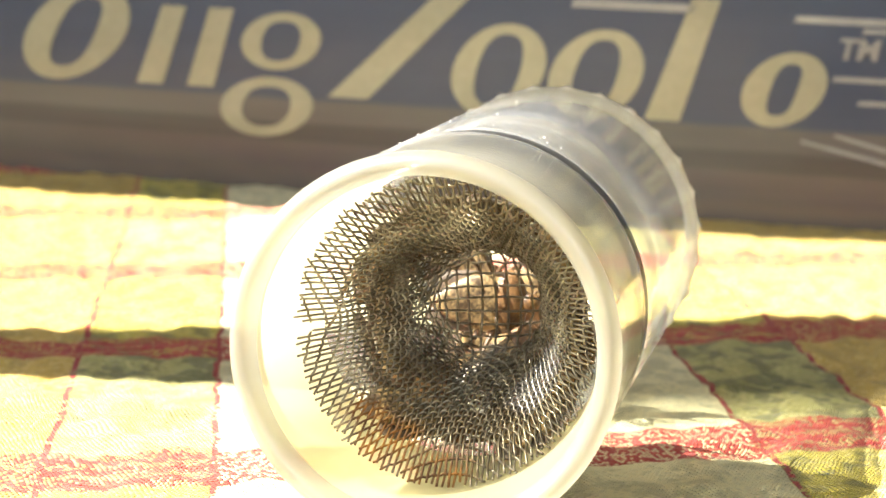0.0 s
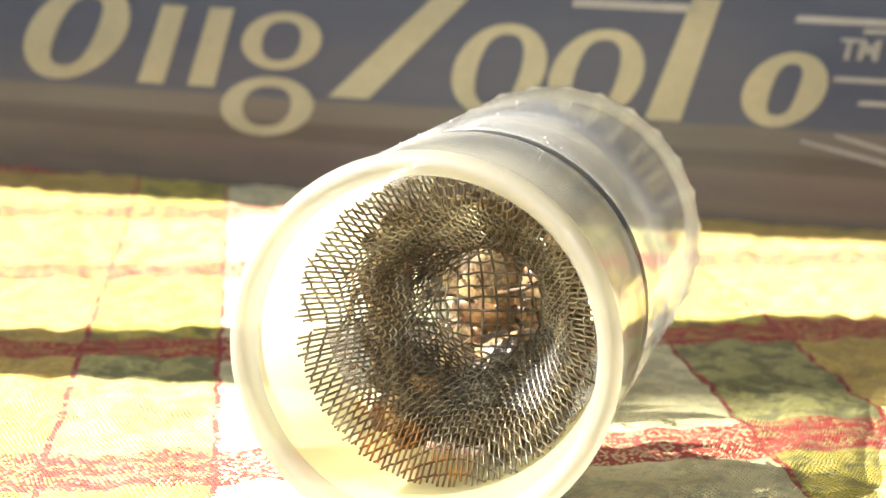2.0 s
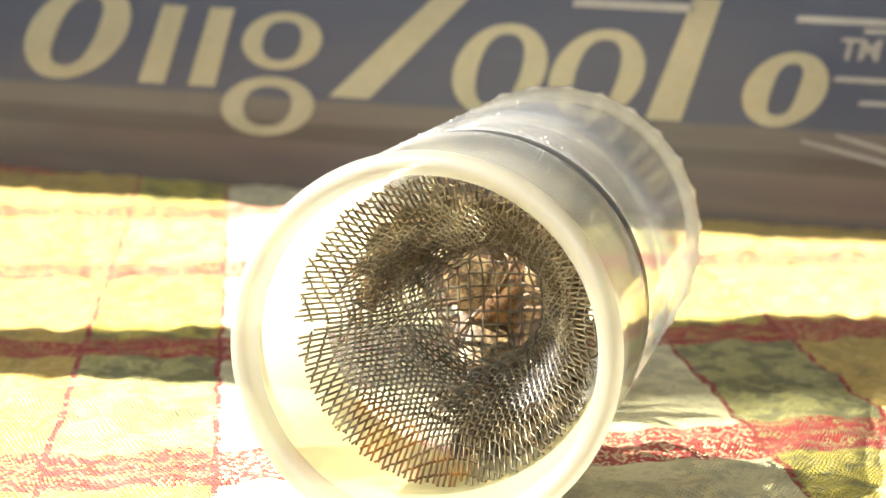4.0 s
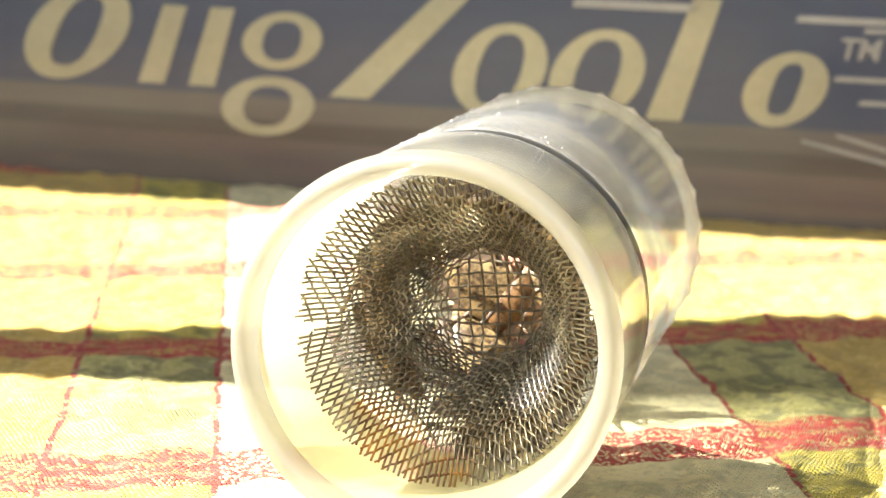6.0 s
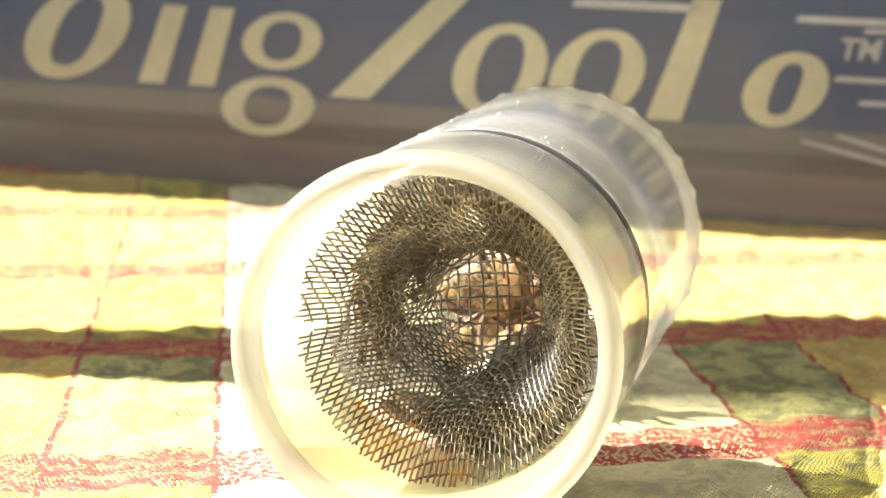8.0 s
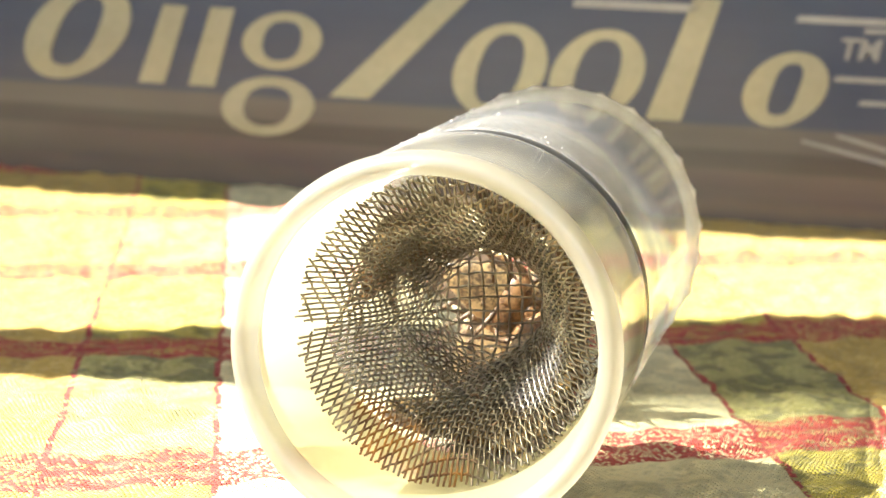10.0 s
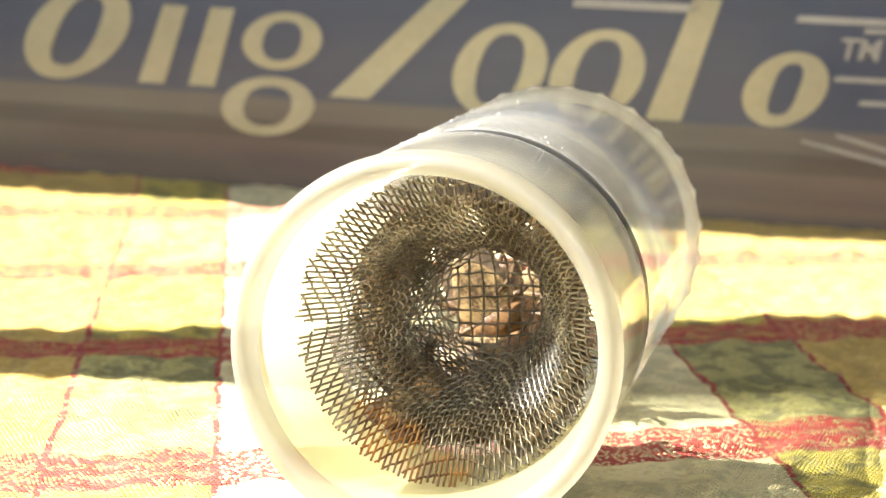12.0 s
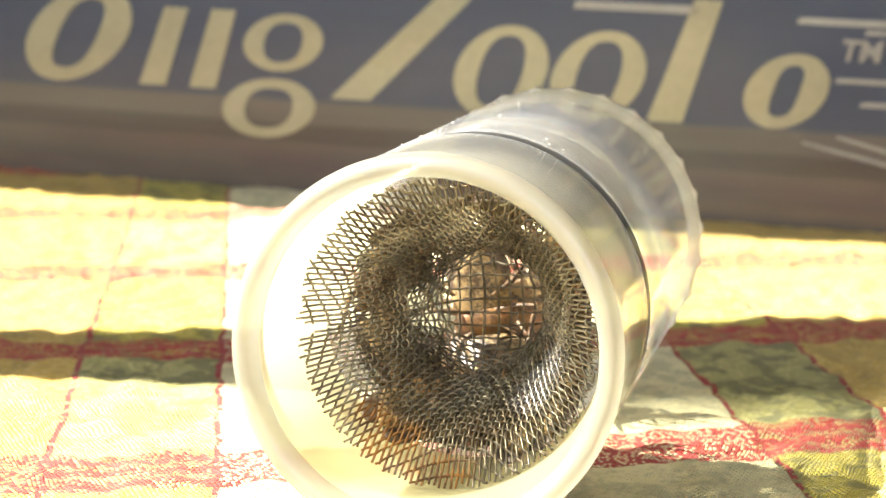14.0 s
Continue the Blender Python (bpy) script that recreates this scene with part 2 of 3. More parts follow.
# ---- building helpers ----
def link(name, bm, material, smooth=True):
    me = bpy.data.meshes.new(name)
    bm.normal_update()
    bm.to_mesh(me)
    bm.free()
    if smooth:
        for p in me.polygons:
            p.use_smooth = True
    me.materials.append(material)
    return new(name, me)


def part(name, bm, material, parent, label="", smooth=True):
    ob = link(name, bm, material, smooth)
    ob.parent = parent
    if label:
        tagged(ob, label)
    return ob


def box_bm(x0, y0, z0, x1, y1, z1, bevel=0.0, bm=None):
    bm = bm or bmesh.new()
    made = bmesh.ops.create_cube(bm, size=1.0, matrix=Matrix.Translation(((x0 + x1) / 2, (y0 + y1) / 2, (z0 + z1) / 2)) @ Matrix.Diagonal((x1 - x0, y1 - y0, z1 - z0, 1)))
    if bevel:
        edges = list({e for v in made["verts"] for e in v.link_edges})
        bmesh.ops.bevel(bm, geom=edges, offset=bevel, segments=2, affect="EDGES")
    return bm


def lathe(profile, n=128, wave=0.0, count=0, closed=True):
    """Turns a profile of (z, radius) round the z axis."""
    bm = bmesh.new()
    rings = []
    for z, r in profile:
        ring = []
        for k in range(n):
            a = 2 * math.pi * k / n
            rr = r + (wave * max(0.0, math.cos(count * a)) ** 2 if r > 0.0242 else 0.0)
            ring.append(bm.verts.new((rr * math.cos(a), rr * math.sin(a), z)))
        rings.append(ring)
    pairs = list(zip(rings, rings[1:])) + ([(rings[-1], rings[0])] if closed else [])
    for ra, rb in pairs:
        for k in range(n):
            bm.faces.new((ra[k], rb[k], rb[(k + 1) % n], ra[(k + 1) % n]))
    bmesh.ops.recalc_face_normals(bm, faces=bm.faces)
    return bm


def tube_bm(points, radii, sides=6, bm=None):
    """A round wire through the points."""
    bm = bm or bmesh.new()
    pts = [Vector(p) for p in points]
    rings = []
    up = Vector((0.31, 0.17, 0.93))
    for i, p in enumerate(pts):
        d = (pts[min(i + 1, len(pts) - 1)] - pts[max(i - 1, 0)]).normalized()
        a = d.cross(up)
        if a.length < 0.05:
            a = d.cross(Vector((1, 0, 0)))
        a.normalize()
        b = d.cross(a)
        r = radii[i] if hasattr(radii, "__len__") else radii
        rings.append([bm.verts.new(p + r * (math.cos(2 * math.pi * k / sides) * a + math.sin(2 * math.pi * k / sides) * b)) for k in range(sides)])
    for ra, rb in zip(rings, rings[1:]):
        for k in range(sides):
            bm.faces.new((ra[k], ra[(k + 1) % sides], rb[(k + 1) % sides], rb[k]))
    bm.faces.new(rings[0][::-1])
    bm.faces.new(rings[-1])
    return bm


def ellipsoid(bm, c, r, seg=20, squash=None):
    made = bmesh.ops.create_uvsphere(bm, u_segments=seg, v_segments=seg // 2, radius=1.0)
    for v in made["verts"]:
        x, y, z = v.co
        if squash:
            x, y, z = squash(x, y, z)
        v.co = Vector((c[0] + r[0] * x, c[1] + r[1] * y, c[2] + r[2] * z))
    return bm


# ---- the room that closes the place ----
RX0, RX1, RY0, RY1, RZ0, RZ1 = -0.45, 2.3, -1.4, 2.0, -0.75, 1.65
W_Y0, W_Y1, W_Z0, W_Z1 = -0.75, 0.62, 0.06, 1.45     # window in the sunny wall


def wall_with_hole(name, axis, at, thick, a0, a1, h0, h1, b0, b1):
    """A wall across x (axis 'x') or y, with one opening a0..a1 wide and h0..h1 high."""
    bm = bmesh.new()
    for s0, s1, z0, z1 in ((b0, a0, RZ0, RZ1), (a1, b1, RZ0, RZ1), (a0, a1, RZ0, h0), (a0, a1, h1, RZ1)):
        if axis == "x":
            box_bm(at - thick, s0, z0, at, s1, z1, bm=bm)
        else:
            box_bm(s0, at - thick, z0, s1, at, z1, bm=bm)
    ob = link(name, bm, M_WALL, False)
    return tagged(ob, "plain painted room wall with one opening", "wall", kind="structure")


wall_with_hole("wall_west", "x", RX0, 0.04, W_Y0, W_Y1, W_Z0, W_Z1, RY0, RY1)
# this wall's opening is added to hold the fill lamp
wall_with_hole("wall_south", "y", RY0, 0.10, -0.15, 1.35, 0.20, 1.30, RX0, RX1)
for nm, b in (("wall_east", (RX1, RY0, RZ0, RX1 + 0.1, RY1, RZ1)), ("wall_north", (RX0, RY1, RZ0, RX1, RY1 + 0.1, RZ1))):
    tagged(link(nm, box_bm(*b), M_WALL, False), "plain painted room wall", "wall", kind="structure")
tagged(link("ceiling", box_bm(RX0 - 0.04, RY0 - 0.1, RZ1, RX1 + 0.1, RY1 + 0.1, RZ1 + 0.1), M_CEIL, False), "plain dull painted ceiling", "ceiling", kind="structure")
tagged(link("floor", box_bm(RX0 - 0.04, RY0 - 0.1, RZ0 - 0.1, RX1 + 0.1, RY1 + 0.1, RZ0), M_FLOOR, False), "dull brown wooden floor", "floor", kind="structure")

window = tagged(new("window_1"), "white painted window frame with added unseen shadow sheets", "window", kind="structure")
part("frame", box_bm(RX0 - 0.03, W_Y0, W_Z0, RX0 - 0.005, W_Y1, W_Z0 + 0.02, 0.002), M_WOODWHITE, window, smooth=False)
part("frame", box_bm(RX0 - 0.03, W_Y0, W_Z1 - 0.03, RX0 - 0.005, W_Y1, W_Z1, 0.002), M_WOODWHITE, window, smooth=False)
# unseen sheet added and shaped to cast the shadow band over the cloth
band_sheet = bmesh.new()
levels = [(0.08, 0.286), (0.297, 0.286), (0.397, 0.267), (0.470, 0.248), (0.505, 0.243), (0.565, 0.244), (0.8, 0.242), (1.42, 0.242)]
rows_d = [[band_sheet.verts.new((RX0 - 0.016 + 0.003 * math.sin(k * 1.7), y0 + (0.306 - y0) * k / 12, z)) for k in range(13)] for z, y0 in levels]
for ga, gb in zip(rows_d, rows_d[1:]):
    for k in range(12):
        band_sheet.faces.new((ga[k], ga[k + 1], gb[k + 1], gb[k]))
strip = part("shade_sheet", band_sheet, M_WOODWHITE, window, "narrow white sheet, unseen, shaped to cast the shadow band")
thick = strip.modifiers.new("thick", "SOLIDIFY")
thick.thickness = 0.003
# unseen thin teeth added to soften the lower edge of the shadow band
shade_teeth = bmesh.new()
for k in range(56):
    z = 0.478 + k * 0.0024
    long = 0.022 + 0.004 * math.sin(k * 2.3)
    tri = [(RX0 - 0.016, 0.2445, z), (RX0 - 0.016, 0.2445, z + 0.0023), (RX0 - 0.016, 0.2445 - long, z + 0.0012)]
    near, far = ([shade_teeth.verts.new((x + dx, y, zz)) for x, y, zz in tri] for dx in (-0.0003, 0.0003))
    shade_teeth.faces.new(near)
    shade_teeth.faces.new(far[::-1])
    for j in range(3):
        shade_teeth.faces.new((near[j], far[j], far[(j + 1) % 3], near[(j + 1) % 3]))
part("shade_teeth", shade_teeth, M_WOODWHITE, window, "row of thin white teeth, unseen, softening the shadow edge", smooth=False)
# second unseen sheet, its slanted edge shaped to shade the carton
shade_sheet = bmesh.new()
grid = []
for z in (0.09, 0.20, 0.31, 0.42, 0.53, 0.64, 0.75, 0.86, 0.98, 1.12, 1.27, 1.42):
    ya, yb = min(W_Y1 - 0.012, 0.512 - 0.449 * (z - 0.3355)), W_Y1
    grid.append([shade_sheet.verts.new((RX0 - 0.016 + 0.004 * math.sin(k * 1.6), ya + (yb - ya) * k / 32, z)) for k in range(33)])
for ga, gb in zip(grid, grid[1:]):
    for k in range(32):
        shade_sheet.faces.new((ga[k], ga[k + 1], gb[k + 1], gb[k]))
strip = part("shade_sheet", shade_sheet, M_WOODWHITE, window, "wide white sheet, unseen, shaped to keep sun off the carton")
thick = strip.modifiers.new("thick", "SOLIDIFY")
thick.thickness = 0.003

# frame added round the fill lamp, never in view
fill_frame = tagged(new("fill_lamp_frame"), "white painted frame added round the fill lamp, out of view", "window", kind="structure")
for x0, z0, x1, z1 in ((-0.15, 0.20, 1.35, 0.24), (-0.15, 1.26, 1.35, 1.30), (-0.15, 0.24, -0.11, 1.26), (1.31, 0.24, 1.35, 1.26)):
    part("frame", box_bm(x0, RY0 - 0.07, z0, x1, RY0 - 0.03, z1, 0.002), M_WOODWHITE, fill_frame, smooth=False)

# ---- table and cloth ----
table = tagged(new("table"), "brown wooden table under a plaid cloth", "table")
part("tabletop", box_bm(-0.43, -0.35, -0.036, 1.0, 0.95, -0.006, 0.004), M_TABLE, table)
for tx, ty in ((-0.38, -0.30), (0.95, -0.30), (-0.38, 0.90), (0.95, 0.90)):
    part("leg", box_bm(tx - 0.03, ty - 0.03, RZ0, tx + 0.03, ty + 0.03, -0.036, 0.004), M_TABLE, table)


def cloth_z(x, y):
    """Gentle rumples of the cloth."""
    a = noise.noise((x * 14, y * 9, 0.3)) * 0.0016 + noise.noise((x * 45, y * 40, 4.1)) * 0.0005 + noise.noise((x * 190, y * 130, 2.2)) * 0.0012
    near = max(0.0, 1 - (abs((x - 0.006 - 0.2 * (y - 0.33)) / 0.03)) ** 2)
    return -0.0016 + a * (1 - 0.8 * near)


def make_tablecloth():
    xs = sorted(set(list(np.round(np.linspace(-0.425, -0.16, 18), 4)) + list(np.round(np.arange(-0.16, 0.18, 0.0014), 4)) + list(np.round(np.linspace(0.18, 0.99, 40), 4))))
    ys = sorted(set(list(np.round(np.linspace(-0.34, 0.24, 24), 4)) + list(np.round(np.arange(0.24, 0.66, 0.0014), 4)) + list(np.round(np.linspace(0.66, 0.94, 14), 4))))
    verts = [(x, y, cloth_z(x, y)) for y in ys for x in xs]
    w = len(xs)
    faces = [(j * w + i, j * w + i + 1, (j + 1) * w + i + 1, (j + 1) * w + i) for j in range(len(ys) - 1) for i in range(w - 1)]
    me = bpy.data.meshes.new("tablecloth")
    me.from_pydata([tuple(map(float, v)) for v in verts], [], faces)
    for p in me.polygons:
        p.use_smooth = True
    me.materials.append(M_CLOTH)
    ob = new("tablecloth", me)
    sol = ob.modifiers.new("thick", "SOLIDIFY")
    sol.thickness, sol.offset = 0.0018, -1
    return tagged(ob, "woven plaid tablecloth in cream, sage, ochre and red", "tablecloth")


make_tablecloth()

# ---- the carton behind ----
CARTON = pose(0, 0.606, 0, 0, 0, -15.5)
carton = tagged(new("carton"), "glossy slate blue carton with tan print, lying on its side", "box")
carton.matrix_world = CARTON
part("carton_body", box_bm(-0.33, 0, -0.0022, 0.185, 0.075, 0.11, 0.0008), M_CARTON, carton, smooth=False)


def slab(bm, outline):
    """A thin printed layer over the outline, given in (x, z)."""
    front = [bm.verts.new((x, -0.0004, z)) for x, z in outline]
    back = [bm.verts.new((x, 0.0002, z)) for x, z in outline]
    bm.faces.new(front)
    m = len(front)
    for k in range(m):
        bm.faces.new((front[k], back[k], back[(k + 1) % m], front[(k + 1) % m]))
    return bm


def bar(xa, za, xb, zb, wa, wb=None):
    """A plain straight bar from one end to the other, its ends cut level."""
    wb = wb or wa
    return slab(bmesh.new(), [(xa - wa / 2, za), (xa + wa / 2, za), (xb + wb / 2, zb), (xb - wb / 2, zb)])


def oval_ring(cx, cz, rx, rz, thick, lean, n=40):
    """A plain leaning oval ring."""
    bm = bmesh.new()
    rings = []
    for y, s in ((-0.0004, 1), (0.0002, 1)):
        for k_out in (1, 0):
            ring = []
            for k in range(n):
                a = 2 * math.pi * k / n
                ex = rx - (0 if k_out else thick * (0.62 + 0.38 * abs(math.cos(a))))
                ez = rz - (0 if k_out else thick * 0.42)
                dz = ez * math.sin(a)
                ring.append(bm.verts.new((cx + ex * math.cos(a) + lean * dz, y, cz + dz)))
            rings.append(ring)
    fo, fi, bo, bi = rings
    for k in range(n):
        j = (k + 1) % n
        bm.faces.new((fo[k], fo[j], fi[j], fi[k]))
        bm.faces.new((fo[k], bo[k], bo[j], fo[j]))
        bm.faces.new((fi[j], bi[j], bi[k], fi[k]))
    return bm

def print_marks():
    """The print on the carton, as plain slanted bars and oval rings in its colours (sizes in mm along the face and up it)."""
    bars = (  # x, z at the foot; x, z at the head; width at foot and head
        (-86.0, 25.4, -79.0, 47.2, 7.8, 7.0), (-71.0, 25.4, -65.0, 47.2, 7.8, 7.0), (-28.0, 24.6, 2.0, 55.0, 11.5, 9.5), (58.6, 23.8, 68.8, 56.0, 9.4, 7.4))
    for xa, za, xb, zb, wa, wb in bars:
        part("printed_bar", bar(xa * mm, za * mm, xb * mm, zb * mm, wa * mm, wb * mm), M_PRINT, carton, smooth=False)
    rings = ((-108.5, 38.6, 15.0, 13.6, 9.0, 0.45), (-47.6, 39.0, 11.4, 7.9, 5.8, 0.20), (-51.4, 20.9, 13.4, 8.2, 6.4, 0.20), (14.0, 34.6, 12.6, 12.4, 6.6, 0.25),
             (40.4, 34.6, 12.4, 12.2, 6.6, 0.25), (90.0, 33.6, 10.6, 9.8, 7.2, 0.30))
    for cx, cz, rx, rz, th, lean in rings:
        part("printed_ring", oval_ring(cx * mm, cz * mm, rx * mm, rz * mm, th * mm, lean), M_PRINT, carton, smooth=False)
    # thin grey rules running off to the edge
    rules = ((91.6, 51.0, 140, 52.8), (108.8, 49.0, 140, 50.2), (102.0, 36.4, 140, 37.8), (108.6, 30.6, 140, 31.9), (33.0, 52.2, 66.0, 54.4))
    for x0, z0, x1, z1 in rules:
        part("printed_rule", slab(bmesh.new(), [(x0 * mm, z0 * mm), (x1 * mm, z0 * mm), (x1 * mm, z1 * mm), ((x0 + 0.8) * mm, z1 * mm)]), M_PRINT2, carton, smooth=False)
    for x0, z0, x1, z1 in ((95.0, 21.0, 140, 12.0), (103.6, 23.0, 140, 14.6)):
        part("printed_rule", slab(bmesh.new(), [(x0 * mm, (z0 - 0.8) * mm), (x1 * mm, (z1 - 1.4) * mm), (x1 * mm, z1 * mm), (x0 * mm, z0 * mm)]), M_PRINT2, carton, smooth=False)
    # the small raised mark at the end
    text = bpy.data.curves.new("mark_text", "FONT")
    text.body, text.size, text.shear, text.extrude = "TM", 7.6 * mm, 0.18, 0.0
    text.offset = 0.0002
    holder = new("mark_text", text)
    flat = bpy.data.meshes.new_from_object(holder.evaluated_get(bpy.context.evaluated_depsgraph_get()))
    bpy.data.objects.remove(holder)
    flat.materials.clear()
    flat.materials.append(M_PRINT2)
    mark = new("printed_mark", flat)
    mark.parent = carton
    mark.matrix_local = Matrix.Translation((102.9 * mm, -0.0006, 42.3 * mm)) @ pose(0, 0, 0, 90)


mm = 0.001
print_marks()

# ---- the clear catching tube ----
AXIS = Vector((0.1996, 0.97987, 0.0)).normalized()
side = Vector((0, 0, 1)).cross(AXIS)
TUBE = Matrix(((side.x, 0, AXIS.x, -0.0023), (side.y, 0, AXIS.y, 0.2753), (0, 1, 0, 0.0252), (0, 0, 0, 1)))

catch_tube = tagged(new("catch_tube"), "clear scuffed plastic tube with a frosted lip lying on the cloth", "plastic tube")
catch_tube.matrix_world = TUBE
mm = 0.001
part("lip", lathe([(2.7 * mm, 25.03 * mm), (1.6 * mm, 25.1 * mm), (0.6 * mm, 24.8 * mm), (0.0, 24.2 * mm), (-0.2 * mm, 23.6 * mm), (0.0, 22.9 * mm),
                   (0.6 * mm, 22.3 * mm), (1.6 * mm, 22.0 * mm), (2.6 * mm, 21.91 * mm), (2.95 * mm, 21.89 * mm), (3.0 * mm, 21.94 * mm), (3.0 * mm, 24.94 * mm), (2.95 * mm, 25.0 * mm)]), M_LIP, catch_tube, "frosted white rounded lip")
collar = part("collar", lathe([(3.1 * mm, 24.97 * mm), (4.2 * mm, 24.8 * mm), (6.5 * mm, 24.68 * mm), (30.2 * mm, 24.6 * mm), (30.9 * mm, 24.2 * mm), (30.9 * mm, 20.6 * mm), (19 * mm, 20.7 * mm), (8 * mm, 21.45 * mm), (3.5 * mm, 21.865 * mm), (3.08 * mm, 21.89 * mm), (3.04 * mm, 21.94 * mm), (3.04 * mm, 24.9 * mm)]), M_COLLAR, catch_tube, "milky plastic collar with a cream inside")
collar.data.materials.append(M_INNER)
for poly in collar.data.polygons:
    if math.hypot(poly.center.x, poly.center.y) < 0.0225:
        poly.material_index = 1
part("seam", lathe([(30.95 * mm, 24.1 * mm), (31.6 * mm, 24.3 * mm), (35.8 * mm, 24.3 * mm), (36.4 * mm, 24.1 * mm), (36.4 * mm, 23.2 * mm), (30.95 * mm, 23.2 * mm)]), M_SEAL, catch_tube, "dark narrow seam ring")
part("tube_body", lathe([(36.45 * mm, 24.3 * mm), (37.1 * mm, 24.6 * mm), (60 * mm, 24.6 * mm), (103.5 * mm, 24.6 * mm), (103.5 * mm, 23.0 * mm), (60 * mm, 23.0 * mm), (36.45 * mm, 23.0 * mm)]), M_BODY, catch_tube, "clear scuffed plastic body")
part("end_rim", lathe([(103.55 * mm, 24.3 * mm), (104.0 * mm, 24.7 * mm), (105.6 * mm, 24.7 * mm), (106.4 * mm, 24.15 * mm), (106.4 * mm, 22.5 * mm), (103.55 * mm, 22.5 * mm)], 216, 0.0005, 27), M_RIM, catch_tube, "cloudy ribbed end rim")

# pale flecks: dust along the seam, and glints painted as specks on the body
dust = bmesh.new()
rng_d = random.Random(21)
for k in range(50):
    if k < 38:
        a, z = radians(rng_d.gauss(62, 30)), rng_d.uniform(33, 100)
    else:
        a, z = radians(rng_d.uniform(84, 130)), rng_d.gauss(38.5, 1.0)
    c = Vector((24.68 * mm * math.cos(a), 24.68 * mm * math.sin(a), z * mm))
    sz = rng_d.uniform(0.04, 0.13) * mm
    ellipsoid(dust, c, (sz, sz, sz * rng_d.uniform(0.6, 2.2)), 6)
specks = tagged(link("dust_and_glints", dust, M_DUST_GLINT), "pale dust specks and painted glints on the clear tube", "dust", kind="stuff")
specks.matrix_world = TUBE

# ---- the wire strainer in the tube's mouth ----
# (depth, radius) of the cup from its tip to the flared rim, and how far out on the flat sheet each point lay
PROFILE = [(50.0, 0.0), (49.8, 2.8), (49.1, 5.3), (47.4, 7.2), (44.2, 8.3), (39.5, 9.2), (34.5, 10.4), (30.0, 11.8), (26.0, 13.4), (23.0, 14.8), (20.6, 16.1), (18.6, 17.8), (16.9, 19.3), (15.6, 20.25)]
ARC = [0.0]
for (za, ra), (zb, rb) in zip(PROFILE, PROFILE[1:]):
    ARC.append(ARC[-1] + math.hypot(zb - za, rb - ra))
PITCH, WIRE_R = 1.92, 0.178
ARC_MAX = ARC[-1]
FOLD = -4.0                             # degrees by which the wires, and so the four folds, are turned
FLAT_A = [0.0, 8.5, ARC[-4], ARC_MAX + 6.0]
FLAT_R = [0.0, 8.5, 47.0, 47.0 + (ARC_MAX + 6.0 - ARC[-4]) / 1.25]


def cup_point(a, theta):
    """A point of the cup in the tube's space, in millimetres: a is the way from its tip along the mesh."""
    z = float(np.interp(a, ARC, [p[0] for p in PROFILE]))
    r = float(np.interp(a, ARC, [p[1] for p in PROFILE]))
    if a > ARC_MAX:
        z, r = z - 0.8 * (a - ARC_MAX), r + 0.6 * (a - ARC_MAX)
    lean = ((z - 18.0) / 32.0) ** 1.3 if z > 18 else 0.0     # the cup sags a little
    p = Vector((r * math.cos(theta) - 0.9 * lean, r * math.sin(theta) - 2.1 * lean, z))
    t = min(1.0, max(0.0, a - 8.0) / 6.0) * min(1.0, max(0.0, (ARC_MAX - a) / 9.0))
    d = (noise.noise((p.x * 0.15, p.y * 0.15, p.z * 0.12 + 7.0)) * 0.5 + noise.noise((p.x * 0.35, p.y * 0.35, p.z * 0.35)) * 0.22) * t
    # four creases where the sheet was gathered
    off = (math.degrees(theta) - FOLD + 45.0) % 90.0 - 45.0
    d -= 0.6 * t * min(1.0, max(0.0, a - 12.0) / 10.0) * math.exp(-(off / 9.0) ** 2)
    out = Vector((math.cos(theta), math.sin(theta), 0.55)).normalized()
    return p + out * d


def cup_normal(a, theta):
    e = 0.4
    p, q = cup_point(a + e, theta), cup_point(max(0.05, a - e), theta)
    c, d = cup_point(a, theta + 0.05), cup_point(a, theta - 0.05)
    n = (p - q).cross(c - d)
    if n.length < 1e-6:
        return Vector((0, 0, 1))
    n.normalize()
    return n if n.z > -0.2 and n.dot(Vector((math.cos(theta), math.sin(theta), 0.6))) > 0 else -n


